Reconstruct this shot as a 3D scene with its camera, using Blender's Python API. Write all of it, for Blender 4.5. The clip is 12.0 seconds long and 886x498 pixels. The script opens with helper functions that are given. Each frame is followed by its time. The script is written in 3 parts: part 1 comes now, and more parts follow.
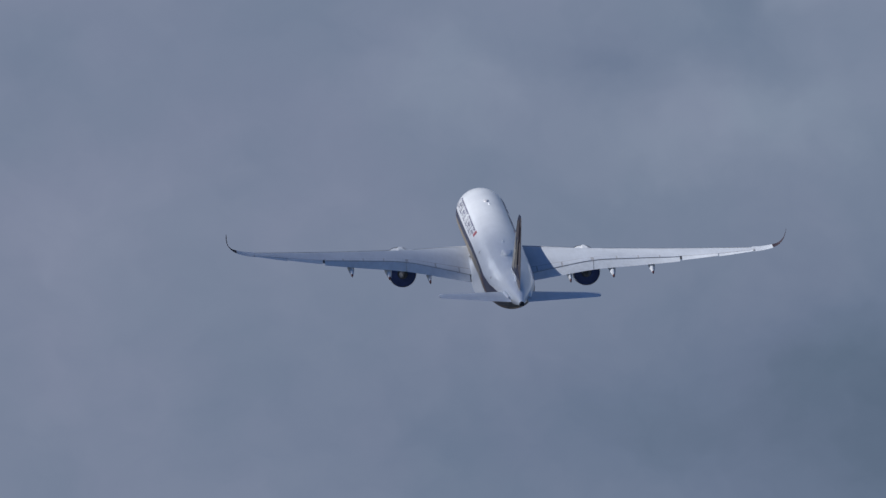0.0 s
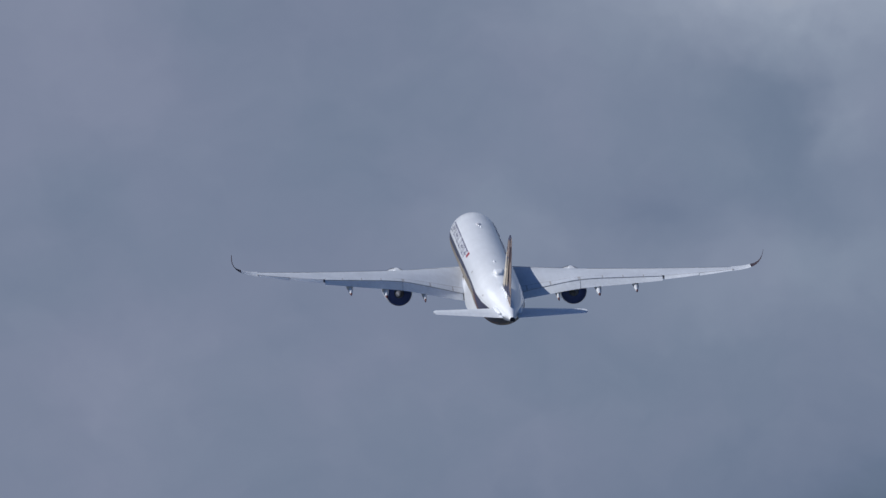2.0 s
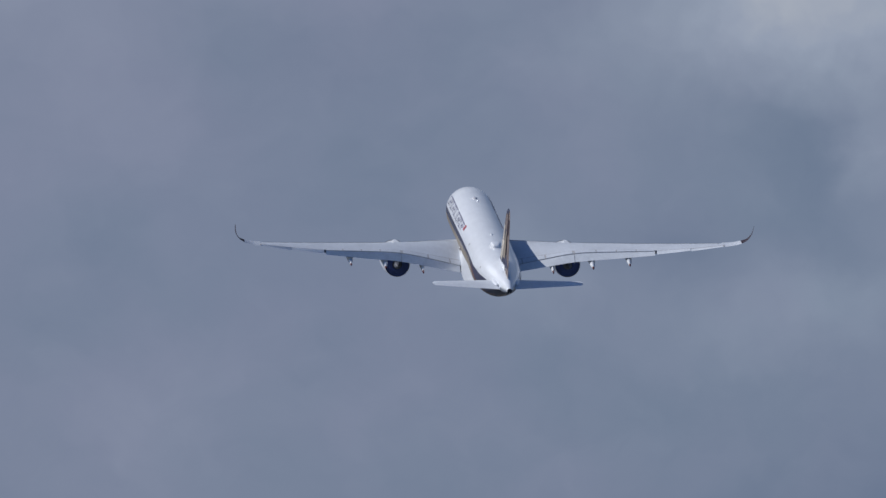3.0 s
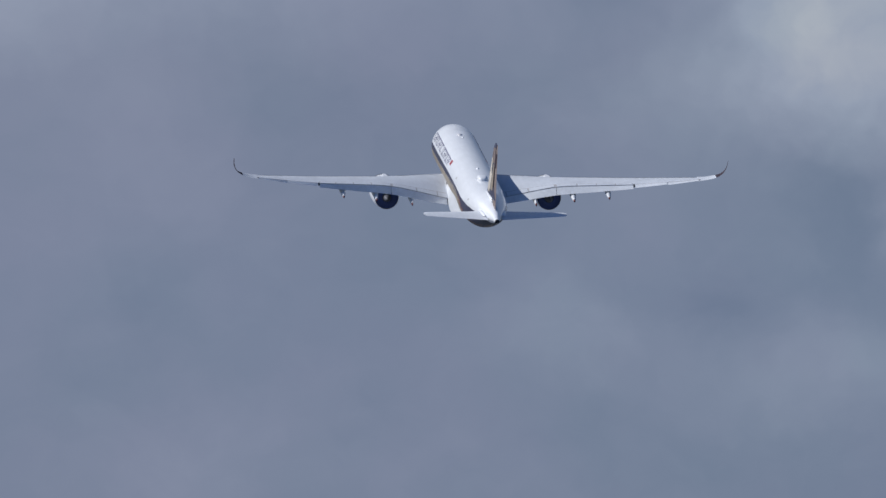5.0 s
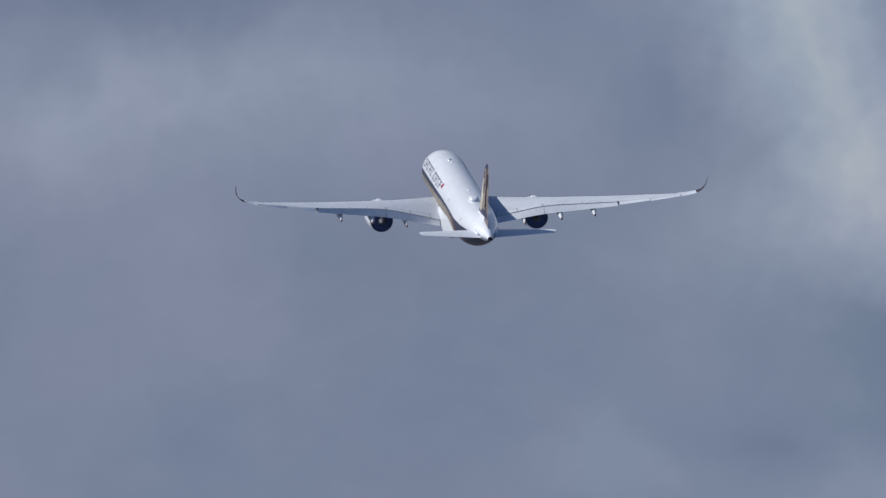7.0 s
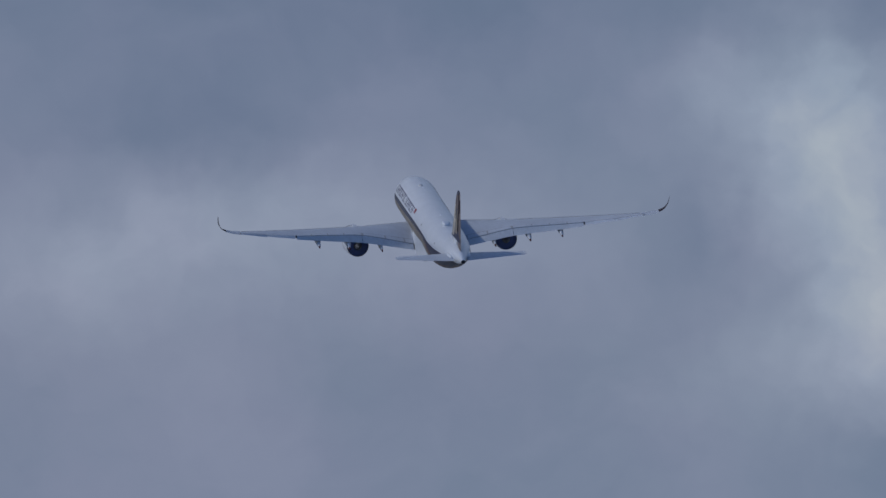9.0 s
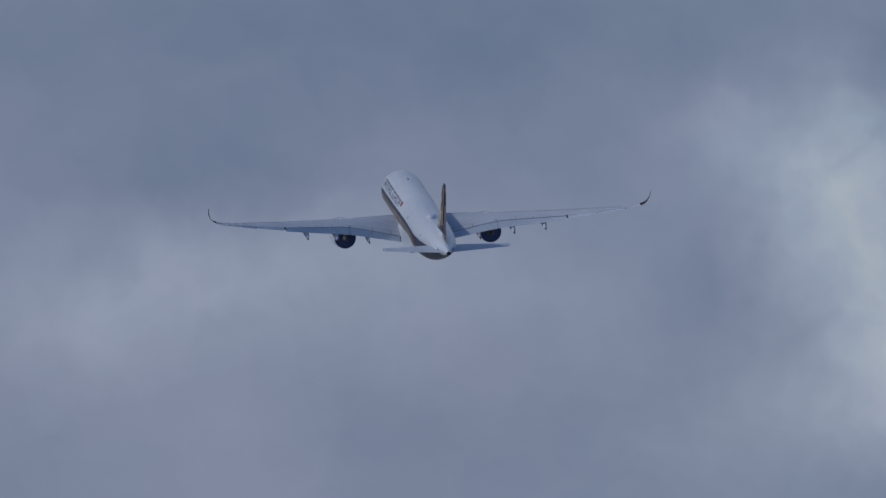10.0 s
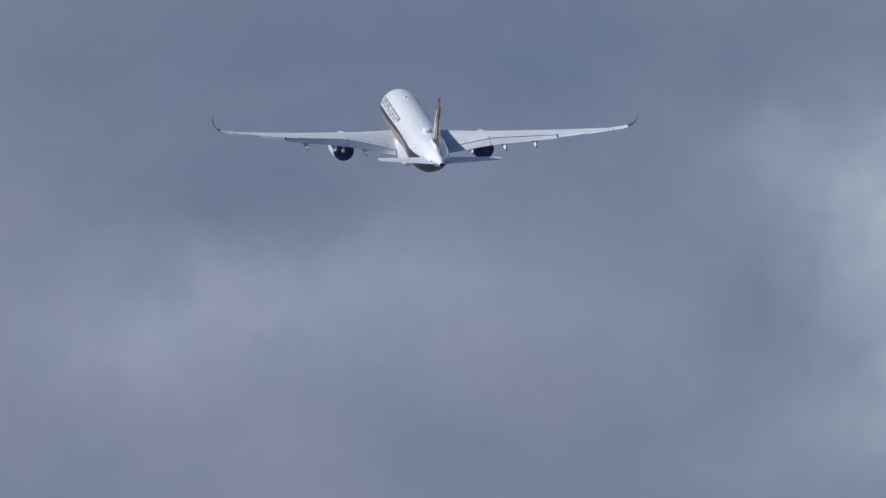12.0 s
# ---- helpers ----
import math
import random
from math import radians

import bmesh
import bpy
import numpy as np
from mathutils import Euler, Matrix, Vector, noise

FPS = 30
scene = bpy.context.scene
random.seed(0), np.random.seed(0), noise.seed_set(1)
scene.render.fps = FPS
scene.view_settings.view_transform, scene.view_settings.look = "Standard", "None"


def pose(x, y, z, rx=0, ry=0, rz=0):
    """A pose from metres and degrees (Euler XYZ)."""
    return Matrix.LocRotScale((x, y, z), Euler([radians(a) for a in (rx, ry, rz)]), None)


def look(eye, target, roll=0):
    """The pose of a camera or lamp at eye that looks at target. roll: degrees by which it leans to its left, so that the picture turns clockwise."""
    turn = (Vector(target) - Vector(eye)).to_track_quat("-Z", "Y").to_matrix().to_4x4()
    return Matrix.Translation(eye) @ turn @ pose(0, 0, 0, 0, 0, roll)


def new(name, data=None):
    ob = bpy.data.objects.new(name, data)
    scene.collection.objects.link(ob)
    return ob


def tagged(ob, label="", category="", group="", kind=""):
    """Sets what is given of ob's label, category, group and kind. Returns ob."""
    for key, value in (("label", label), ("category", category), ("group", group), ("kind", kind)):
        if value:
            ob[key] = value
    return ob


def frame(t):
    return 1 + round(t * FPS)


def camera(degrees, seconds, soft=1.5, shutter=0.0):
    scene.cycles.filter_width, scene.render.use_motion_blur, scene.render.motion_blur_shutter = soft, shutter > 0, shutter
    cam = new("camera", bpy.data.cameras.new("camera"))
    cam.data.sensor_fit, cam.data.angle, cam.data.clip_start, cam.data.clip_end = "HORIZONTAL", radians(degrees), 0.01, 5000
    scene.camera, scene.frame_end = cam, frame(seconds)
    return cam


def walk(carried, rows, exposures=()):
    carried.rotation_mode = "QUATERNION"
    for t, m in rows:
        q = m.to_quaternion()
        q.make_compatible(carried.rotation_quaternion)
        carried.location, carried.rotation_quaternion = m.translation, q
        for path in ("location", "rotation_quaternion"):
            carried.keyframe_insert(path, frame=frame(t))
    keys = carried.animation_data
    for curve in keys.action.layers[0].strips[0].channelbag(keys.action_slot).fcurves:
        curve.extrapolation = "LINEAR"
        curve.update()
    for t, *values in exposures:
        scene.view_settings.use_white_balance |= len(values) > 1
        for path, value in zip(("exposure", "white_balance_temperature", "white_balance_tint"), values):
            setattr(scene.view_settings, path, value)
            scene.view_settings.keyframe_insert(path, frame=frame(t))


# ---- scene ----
# Camera on the ground behind a departing airliner, long telephoto lens.
cam = camera(1.929, 12.0, soft=1.45)
walk(cam, [
    (0.0, pose(0, 0, 1.7, 94.5153, 0, 0.1208)),
    (0.2, pose(0, 0, 1.7, 94.5514, 0, 0.1427)),
    (0.5, pose(0, 0, 1.7, 94.6026, 0, 0.1567)),
    (0.8, pose(0, 0, 1.7, 94.6753, 0, 0.1771)),
    (1.0, pose(0, 0, 1.7, 94.7198, 0, 0.1861)),
    (1.2, pose(0, 0, 1.7, 94.7538, 0, 0.1942)),
    (1.5, pose(0, 0, 1.7, 94.8004, 0, 0.2037)),
    (1.8, pose(0, 0, 1.7, 94.8317, 0, 0.2166)),
    (2.0, pose(0, 0, 1.7, 94.8433, 0, 0.2255)),
    (2.2, pose(0, 0, 1.7, 94.8619, 0, 0.2385)),
    (2.5, pose(0, 0, 1.7, 94.8897, 0, 0.2613)),
    (2.8, pose(0, 0, 1.7, 94.9175, 0, 0.2714)),
    (3.0, pose(0, 0, 1.7, 94.9226, 0, 0.2793)),
    (3.2, pose(0, 0, 1.7, 94.9337, 0, 0.2943)),
    (3.5, pose(0, 0, 1.7, 94.9490, 0, 0.3080)),
    (3.7, pose(0, 0, 1.7, 94.9540, 0, 0.3143)),
    (5.3, pose(0, 0, 1.7, 95.0806, 0, 0.3844)),
    (5.5, pose(0, 0, 1.7, 95.1058, 0, 0.3935)),
    (5.8, pose(0, 0, 1.7, 95.1561, 0, 0.4135)),
    (6.0, pose(0, 0, 1.7, 95.1949, 0, 0.4229)),
    (6.2, pose(0, 0, 1.7, 95.2403, 0, 0.4353)),
    (6.5, pose(0, 0, 1.7, 95.2798, 0, 0.4556)),
    (6.8, pose(0, 0, 1.7, 95.3256, 0, 0.4694)),
    (7.0, pose(0, 0, 1.7, 95.3525, 0, 0.4748)),
    (7.2, pose(0, 0, 1.7, 95.3722, 0, 0.4736)),
    (8.8, pose(0, 0, 1.7, 95.6269, 0, 0.5282)),
    (9.0, pose(0, 0, 1.7, 95.6526, 0, 0.5375)),
    (9.2, pose(0, 0, 1.7, 95.6874, 0, 0.5461)),
    (9.5, pose(0, 0, 1.7, 95.7193, 0, 0.5576)),
    (9.8, pose(0, 0, 1.7, 95.7447, 0, 0.5610)),
    (10.0, pose(0, 0, 1.7, 95.7565, 0, 0.5683)),
    (10.2, pose(0, 0, 1.7, 95.7632, 0, 0.5758)),
    (10.5, pose(0, 0, 1.7, 95.7588, 0, 0.5869)),
    (10.8, pose(0, 0, 1.7, 95.7584, 0, 0.6157)),
    (11.0, pose(0, 0, 1.7, 95.7613, 0, 0.6298)),
    (11.2, pose(0, 0, 1.7, 95.7604, 0, 0.6363)),
    (11.5, pose(0, 0, 1.7, 95.7682, 0, 0.6439)),
    (11.8, pose(0, 0, 1.7, 95.7765, 0, 0.6648)),
    (12.0, pose(0, 0, 1.7, 95.8033, 0, 0.6823)),
])

# ---- world, sun ----
SUN_DIR = Vector((-0.767, 0.08, 0.642)).normalized()
world = bpy.data.worlds.new("sky")
scene.world = world
world.use_nodes = True
wn = world.node_tree.nodes
sky = wn.new("ShaderNodeTexSky")
sky.sky_type = "NISHITA"
sky.sun_disc = False
sky.sun_elevation = math.asin(SUN_DIR.z)
sky.sun_rotation = math.atan2(SUN_DIR.x, SUN_DIR.y)
sky.dust_density = 0.0
sky.ozone_density = 8.0
wn["Background"].inputs["Strength"].default_value = 0.07
clear_blue = wn.new("ShaderNodeVectorMath")
clear_blue.operation = "MULTIPLY"
clear_blue.inputs[1].default_value = (0.88, 0.97, 1.10)
world.node_tree.links.new(sky.outputs[0], clear_blue.inputs[0])
world.node_tree.links.new(clear_blue.outputs[0], wn["Background"].inputs["Color"])
sun_data = bpy.data.lights.new("sun", "SUN")
sun_data.energy = 4.1
sun_data.angle = radians(0.53)
sun_data.color = (1.0, 0.985, 0.96)
sun = new("sun", sun_data)
sun.matrix_world = look(SUN_DIR * 900, (0, 0, 0))


# ---- materials ----
class Nodes:
    """A small builder for node trees."""

    def __init__(self, name):
        self.mat = bpy.data.materials.new(name)
        self.mat.use_nodes = True
        self.tree = self.mat.node_tree
        self.bsdf = self.tree.nodes["Principled BSDF"]
        self.out = self.tree.nodes["Material Output"]

    def add(self, kind, **props):
        n = self.tree.nodes.new(kind)
        for k, v in props.items():
            setattr(n, k, v)
        return n

    def link(self, a, b):
        self.tree.links.new(a, b)

    def put(self, sock, v):
        if isinstance(v, bpy.types.NodeSocket):
            self.link(v, sock)
        else:
            sock.default_value = v

    def math(self, op, a, b=0.0, c=0.0):
        n = self.add("ShaderNodeMath", operation=op)
        for i, v in enumerate((a, b, c)):
            self.put(n.inputs[i], v)
        return n.outputs[0]

    def vec(self, op, a, b=(0, 0, 0)):
        n = self.add("ShaderNodeVectorMath", operation=op)
        self.put(n.inputs[0], a)
        self.put(n.inputs[1], b)
        return n.outputs["Value"] if op in ("LENGTH", "DOT_PRODUCT") else n.outputs["Vector"]

    def noise(self, vector, scale, detail=4.0, rough=0.5):
        n = self.add("ShaderNodeTexNoise")
        n.inputs["Scale"].default_value = scale
        n.inputs["Detail"].default_value = detail
        n.inputs["Roughness"].default_value = rough
        self.link(vector, n.inputs["Vector"])
        return n

    def ramp(self, fac, stops):
        n = self.add("ShaderNodeValToRGB")
        el = n.color_ramp.elements
        while len(el) < len(stops):
            el.new(0.5)
        for e, (pos, col) in zip(el, stops):
            e.position, e.color = pos, (*col, 1)
        self.link(fac, n.inputs[0])
        return n.outputs["Color"]


def paint(name, colour, rough=0.35, metal=0.0, wear=0.12, coat=0.0, spec=0.35, stretch=(1.0, 0.18, 1.0)):
    """Aircraft paint with broad fading, fine streaks along the flight direction and slight relief."""
    n = Nodes(name)
    co = n.add("ShaderNodeTexCoord").outputs["Object"]
    broad = n.noise(co, 0.35, 3)
    streak = n.noise(n.vec("MULTIPLY", co, stretch), 2.4, 5, 0.6)
    f = n.math("ADD", n.math("MULTIPLY", broad.outputs["Fac"], 0.5), n.math("MULTIPLY", streak.outputs["Fac"], 0.5))
    lo = tuple(c * (1 - wear) for c in colour)
    hi = tuple(min(0.95, c * (1 + wear * 0.6)) for c in colour)
    n.link(n.ramp(f, [(0.35, lo), (0.65, hi)]), n.bsdf.inputs["Base Color"])
    n.link(n.math("MULTIPLY_ADD", streak.outputs["Fac"], 0.15, rough - 0.07), n.bsdf.inputs["Roughness"])
    n.bsdf.inputs["Metallic"].default_value = metal
    n.bsdf.inputs["Coat Weight"].default_value = coat
    n.bsdf.inputs["Coat Roughness"].default_value = 0.1
    n.bsdf.inputs["Specular IOR Level"].default_value = spec
    bump = n.add("ShaderNodeBump")
    bump.inputs["Strength"].default_value = 0.07
    bump.inputs["Distance"].default_value = 0.02
    n.link(streak.outputs["Fac"], bump.inputs["Height"])
    n.link(bump.outputs[0], n.bsdf.inputs["Normal"])
    return n.mat


WHITE = paint("white_paint", (0.82, 0.84, 0.87), 0.32, wear=0.06, coat=0.7, spec=0.35)
WING_GREY = paint("wing_grey_paint", (0.555, 0.585, 0.635), 0.45, wear=0.10)
FLAP_GREY = paint("flap_grey_paint", (0.70, 0.73, 0.775), 0.45, wear=0.12)
TAIL_GREY = paint("tail_grey_paint", (0.64, 0.67, 0.72), 0.42, wear=0.08)
FAIRING_GREY = paint("fairing_grey_paint", (0.66, 0.68, 0.715), 0.4, wear=0.08)
NAVY = paint("navy_paint", (0.042, 0.044, 0.082), 0.45, wear=0.2, spec=0.25)
GOLD = paint("gold_paint", (0.28, 0.24, 0.195), 0.45, metal=0.1, wear=0.2, spec=0.15)
EMBLEM_GOLD = paint("emblem_gold_paint", (0.52, 0.475, 0.41), 0.5, wear=0.3, spec=0.15)
BRONZE = paint("bronze_paint", (0.20, 0.16, 0.15), 0.5, wear=0.2, spec=0.15)
ORANGE = paint("orange_paint", (0.38, 0.17, 0.08), 0.45, wear=0.2, spec=0.2)
LETTER = paint("lettering_paint", (0.10, 0.10, 0.175), 0.5, wear=0.2, spec=0.2)
RED = paint("red_paint", (0.30, 0.026, 0.042), 0.4, wear=0.1)
WINGLET = paint("winglet_paint", (0.040, 0.028, 0.038), 0.6, wear=0.2, spec=0.1)
TIP_RED = paint("dark_red_paint", (0.11, 0.024, 0.034), 0.5, wear=0.1)
# exhaust interior: the blue of skylight in its shade is put into the colour
DUCT = paint("duct_sky_tint", (0.085, 0.125, 0.34), 0.6, wear=0.15, spec=0.15)
DARK = paint("dark_duct", (0.03, 0.034, 0.05), 0.6, wear=0.3)
STEEL = paint("bare_metal", (0.62, 0.61, 0.60), 0.28, metal=0.9, wear=0.08)
CORE_METAL = paint("core_metal", (0.12, 0.13, 0.165), 0.55, wear=0.2)
SEAL = paint("grey_seal", (0.38, 0.375, 0.39), 0.6, wear=0.2)
GLASS = paint("cabin_glass", (0.02, 0.024, 0.03), 0.08, wear=0.1)
LAMP_LENS = paint("beacon_lens", (0.60, 0.60, 0.62), 0.2, wear=0.1)


def cloud_sky_material():
    """Glowing backdrop of thin grey cloud: broad banks, torn by noise."""
    n = Nodes("cloud_sky")
    n.tree.nodes.remove(n.bsdf)
    co = n.vec("NORMALIZE", n.add("ShaderNodeTexCoord").outputs["Object"])
    sep = n.add("ShaderNodeSeparateXYZ")
    n.link(co, sep.inputs[0])
    az = n.math("MULTIPLY", n.math("ARCTAN2", sep.outputs[0], sep.outputs[1]), 465.73)
    el = n.math("MULTIPLY", n.math("SUBTRACT", n.math("ARCSINE", sep.outputs[2]), radians(4.5)), 465.73)
    comb = n.add("ShaderNodeCombineXYZ")
    n.link(az, comb.inputs[0])
    n.link(el, comb.inputs[1])
    flat = comb.outputs[0]
    warp = n.noise(flat, 0.38, 3, 0.5).outputs["Color"]
    fine = n.noise(flat, 1.5, 3, 0.5).outputs["Color"]
    p = n.vec("ADD", flat, n.vec("MULTIPLY", n.vec("SUBTRACT", warp, (0.5, 0.5, 0.5)), (1.7, 1.7, 0)))
    p = n.vec("ADD", p, n.vec("MULTIPLY", n.vec("SUBTRACT", fine, (0.5, 0.5, 0.5)), (0.75, 0.75, 0)))
    # centre right and up, half widths, brightness
    bright = [
        (2.7, 10.6, 1.1, 1.2, 0.12), (3.4, 9.0, 1.3, 1.6, 0.10), (2.5, 12.1, 1.3, 1.1, 0.10), (2.2, 7.6, 1.4, 1.0, 0.05),
        (4.0, 8.6, 1.2, 1.0, 0.05), (5.4, 5.3, 0.6, 0.7, 0.05), (5.2, 2.6, 1.6, 0.7, 0.035), (3.0, 2.0, 1.6, 0.7, 0.025),
        (3.5, 4.2, 0.9, 0.5, 0.012), (-0.8, 2.9, 1.8, 0.8, 0.036), (-1.0, 3.8, 0.6, 0.5, 0.02), (-10.3, 9.2, 3.2, 1.3, 0.070),
        (-6.4, 10.0, 3.0, 1.0, 0.048), (-7.0, 0.7, 2.0, 1.8, 0.012), (7.5, 9.0, 2.5, 3.0, 0.10), (-2.6, 9.6, 2.6, 1.2, 0.018), (1.0, 12.0, 1.4, 1.3, 0.062),
        (5.0, 7.6, 1.4, 1.1, 0.075), (-8.5, 6.8, 2.5, 1.3, 0.015), (0.5, 7.0, 2.0, 1.0, 0.022), (1.5, 9.9, 0.7, 0.8, 0.05)]
    hollows = [
        (4.8, 5.4, 1.4, 0.8, -0.032), (1.5, 3.4, 1.4, 0.7, -0.018), (1.9, 3.6, 0.6, 0.5, -0.015), (0.2, 9.4, 0.7, 0.8, -0.025),
        (7.4, -2.8, 4.2, 3.0, -0.07), (-5.8, 14.0, 7.5, 1.8, -0.042), (-5.0, 6.9, 4.0, 1.2, -0.012), (-9.0, 11.6, 2.2, 0.8, -0.03),
        (1.0, -3.0, 5.0, 1.8, -0.035), (-3.0, 2.6, 4.5, 1.7, -0.013), (4.2, 4.0, 1.2, 0.8, -0.02), (3.8, 13.6, 1.2, 0.7, -0.03)]

    def banks(rows):
        total = 0.0
        for cx, cy, rx, ry, amp in rows:
            d = n.vec("LENGTH", n.vec("MULTIPLY", n.vec("SUBTRACT", p, (cx, cy, 0)), (1 / rx, 1 / ry, 0)))
            g = n.math("EXPONENT", n.math("MULTIPLY", n.math("MULTIPLY", d, d), -1.0))
            total = n.math("MULTIPLY_ADD", g, amp, total)
        return total
    light, dark = banks(bright), banks(hollows)
    billow = n.noise(p, 1.1, 4, 0.5).outputs["Fac"]
    light = n.math("MULTIPLY", light, n.math("MULTIPLY_ADD", billow, 0.9, 0.66))
    wisps = n.noise(p, 0.30, 4, 0.5).outputs["Fac"]
    total = n.math("ADD", n.math("ADD", light, dark), 0.228)
    total = n.math("MULTIPLY_ADD", n.math("SUBTRACT", wisps, 0.5), 0.065, total)
    shreds = n.noise(n.vec("MULTIPLY", p, (0.8, 1.25, 1)), 1.15, 4, 0.5).outputs["Fac"]
    total = n.math("MULTIPLY_ADD", n.math("SUBTRACT", shreds, 0.5), 0.022, total)
    col = n.ramp(total, [(0.14, (0.101, 0.140, 0.212)), (0.185, (0.143, 0.185, 0.278)),
                         (0.24, (0.201, 0.241, 0.339)), (0.34, (0.293, 0.341, 0.443)), (0.45, (0.400, 0.440, 0.505))])
    tint = n.ramp(n.noise(flat, 0.30, 2).outputs["Fac"], [(0.36, (0.986, 1.004, 0.995)), (0.64, (1.014, 0.997, 1.003))])
    col = n.vec("MULTIPLY", col, tint)
    high = n.ramp(n.math("MULTIPLY_ADD", el, 1 / 16, 0.125), [(0.12, (1.006, 0.997, 0.99)), (0.36, (1.0, 1.0, 1.0)), (0.6, (1.018, 0.998, 0.994)), (0.88, (0.978, 0.988, 0.998))])
    col = n.vec("MULTIPLY", col, high)
    side = n.ramp(n.math("MULTIPLY_ADD", az, 1 / 20, 0.65), [(0.02, (1.016, 0.997, 1.000)), (0.45, (1.001, 1.000, 1.000)), (0.85, (0.984, 1.004, 0.996))])
    col = n.vec("MULTIPLY", col, side)
    em = n.add("ShaderNodeEmission")
    n.link(col, em.inputs["Color"])
    n.link(em.outputs[0], n.out.inputs["Surface"])
    n.mat.cycles.emission_sampling = "NONE"
    return n.mat


def ground_material():
    n = Nodes("shaded_hazy_grass")
    co = n.add("ShaderNodeTexCoord").outputs["Object"]
    a = n.noise(co, 0.01, 4).outputs["Fac"]
    b = n.noise(co, 1.5, 5, 0.65).outputs["Fac"]
    f = n.math("ADD", n.math("MULTIPLY", a, 0.6), n.math("MULTIPLY", b, 0.4))
    # grass tones darkened for cloud shade and greyed blue for distant haze
    n.link(n.ramp(f, [(0.35, (0.050, 0.060, 0.052)), (0.65, (0.090, 0.100, 0.098))]), n.bsdf.inputs["Base Color"])
    n.bsdf.inputs["Roughness"].default_value = 0.9
    return n.mat


def cloud_body_material(name, thinnest, spread):
    """Thin cloud that lets part of the sunlight through and frays out towards its rim."""
    n = Nodes(name)
    n.tree.nodes.remove(n.bsdf)
    co = n.add("ShaderNodeTexCoord").outputs["Object"]
    f = n.noise(co, 2.6, 5, 0.55).outputs["Fac"]
    r = n.vec("LENGTH", n.vec("MULTIPLY", co, (1, 1, 0)))
    r = n.math("MULTIPLY_ADD", n.math("SUBTRACT", f, 0.5), 0.25, r)
    body = n.add("ShaderNodeMapRange", interpolation_type="SMOOTHSTEP")
    n.link(r, body.inputs["Value"])
    for k, v in (("From Min", 0.97), ("From Max", 0.78), ("To Min", 0.0), ("To Max", 1.0)):
        body.inputs[k].default_value = v
    clear = n.add("ShaderNodeBsdfTransparent")
    white = n.add("ShaderNodeBsdfTranslucent")
    white.inputs["Color"].default_value = (0.80, 0.85, 0.92, 1)
    mix = n.add("ShaderNodeMixShader")
    n.link(n.math("MULTIPLY", body.outputs["Result"], n.math("MULTIPLY_ADD", f, spread, thinnest)), mix.inputs["Fac"])
    n.link(clear.outputs[0], mix.inputs[1])
    n.link(white.outputs[0], mix.inputs[2])
    n.link(mix.outputs[0], n.out.inputs["Surface"])
    return n.mat


# ---- building helpers ----
def mesh_from(name, verts, faces, material, smooth=True):
    me = bpy.data.meshes.new(name)
    bm = bmesh.new()
    vs = [bm.verts.new(v) for v in verts]
    for f in faces:
        try:
            bm.faces.new([vs[i] for i in f])
        except ValueError:
            pass
    bmesh.ops.remove_doubles(bm, verts=bm.verts, dist=0.0005)
    bmesh.ops.recalc_face_normals(bm, faces=bm.faces)
    for f in bm.faces:
        f.smooth = smooth
    if smooth:
        for e in bm.edges:
            if len(e.link_faces) == 2 and e.calc_face_angle(0) > radians(35):
                e.smooth = False
    bm.to_mesh(me)
    bm.free()
    me.materials.append(material)
    return me


def part(name, me, parent, label=""):
    ob = new(name, me)
    ob.parent = parent
    if label:
        tagged(ob, label)
    return ob


def grid(rows, closed=False, caps=False):
    """Vertices and faces of a sheet of points, row by row; closed: each row is a ring; caps: close the first and last rings."""
    verts, faces, n = [], [], len(rows[0])
    for r in rows:
        verts.extend(r)
    for i in range(len(rows) - 1):
        for j in range(n if closed else n - 1):
            k = (j + 1) % n
            faces.append((i * n + j, i * n + k, (i + 1) * n + k, (i + 1) * n + j))
    if caps:
        faces.append(tuple(range(n)))
        faces.append(tuple((len(rows) - 1) * n + j for j in range(n)))
    return verts, faces


def steps(a, b, n):
    return [a + (b - a) * i / n for i in range(n + 1)]


def smooth_table(table, s):
    """Smooth values between the rows of a table, by its first column."""
    i = 0
    while i < len(table) - 2 and s > table[i + 1][0]:
        i += 1
    r0, r1 = table[i], table[i + 1]
    ra, rb = table[max(0, i - 1)], table[min(len(table) - 1, i + 2)]
    h = r1[0] - r0[0]
    f = min(1, max(0, (s - r0[0]) / h))
    out = []
    for k in range(1, len(r0)):
        d0 = (r1[k] - ra[k]) / (r1[0] - ra[0]) * h
        d1 = (rb[k] - r0[k]) / (rb[0] - r0[0]) * h
        out.append(r0[k] * (2 * f ** 3 - 3 * f * f + 1) + d0 * (f ** 3 - 2 * f * f + f) + r1[k] * (3 * f * f - 2 * f ** 3) + d1 * (f ** 3 - f * f))
    return out


def line_table(table, s):
    for r0, r1 in zip(table, table[1:]):
        if s <= r1[0]:
            f = (s - r0[0]) / (r1[0] - r0[0])
            return [a + (b - a) * f for a, b in zip(r0[1:], r1[1:])]
    return list(table[-1][1:])


# ---- setting ----
def ring_rows(radius, elevations, n):
    return [[(radius * math.cos(e) * math.sin(2 * math.pi * i / n), radius * math.cos(e) * math.cos(2 * math.pi * i / n), radius * math.sin(e))
             for i in range(n)] for e in elevations]


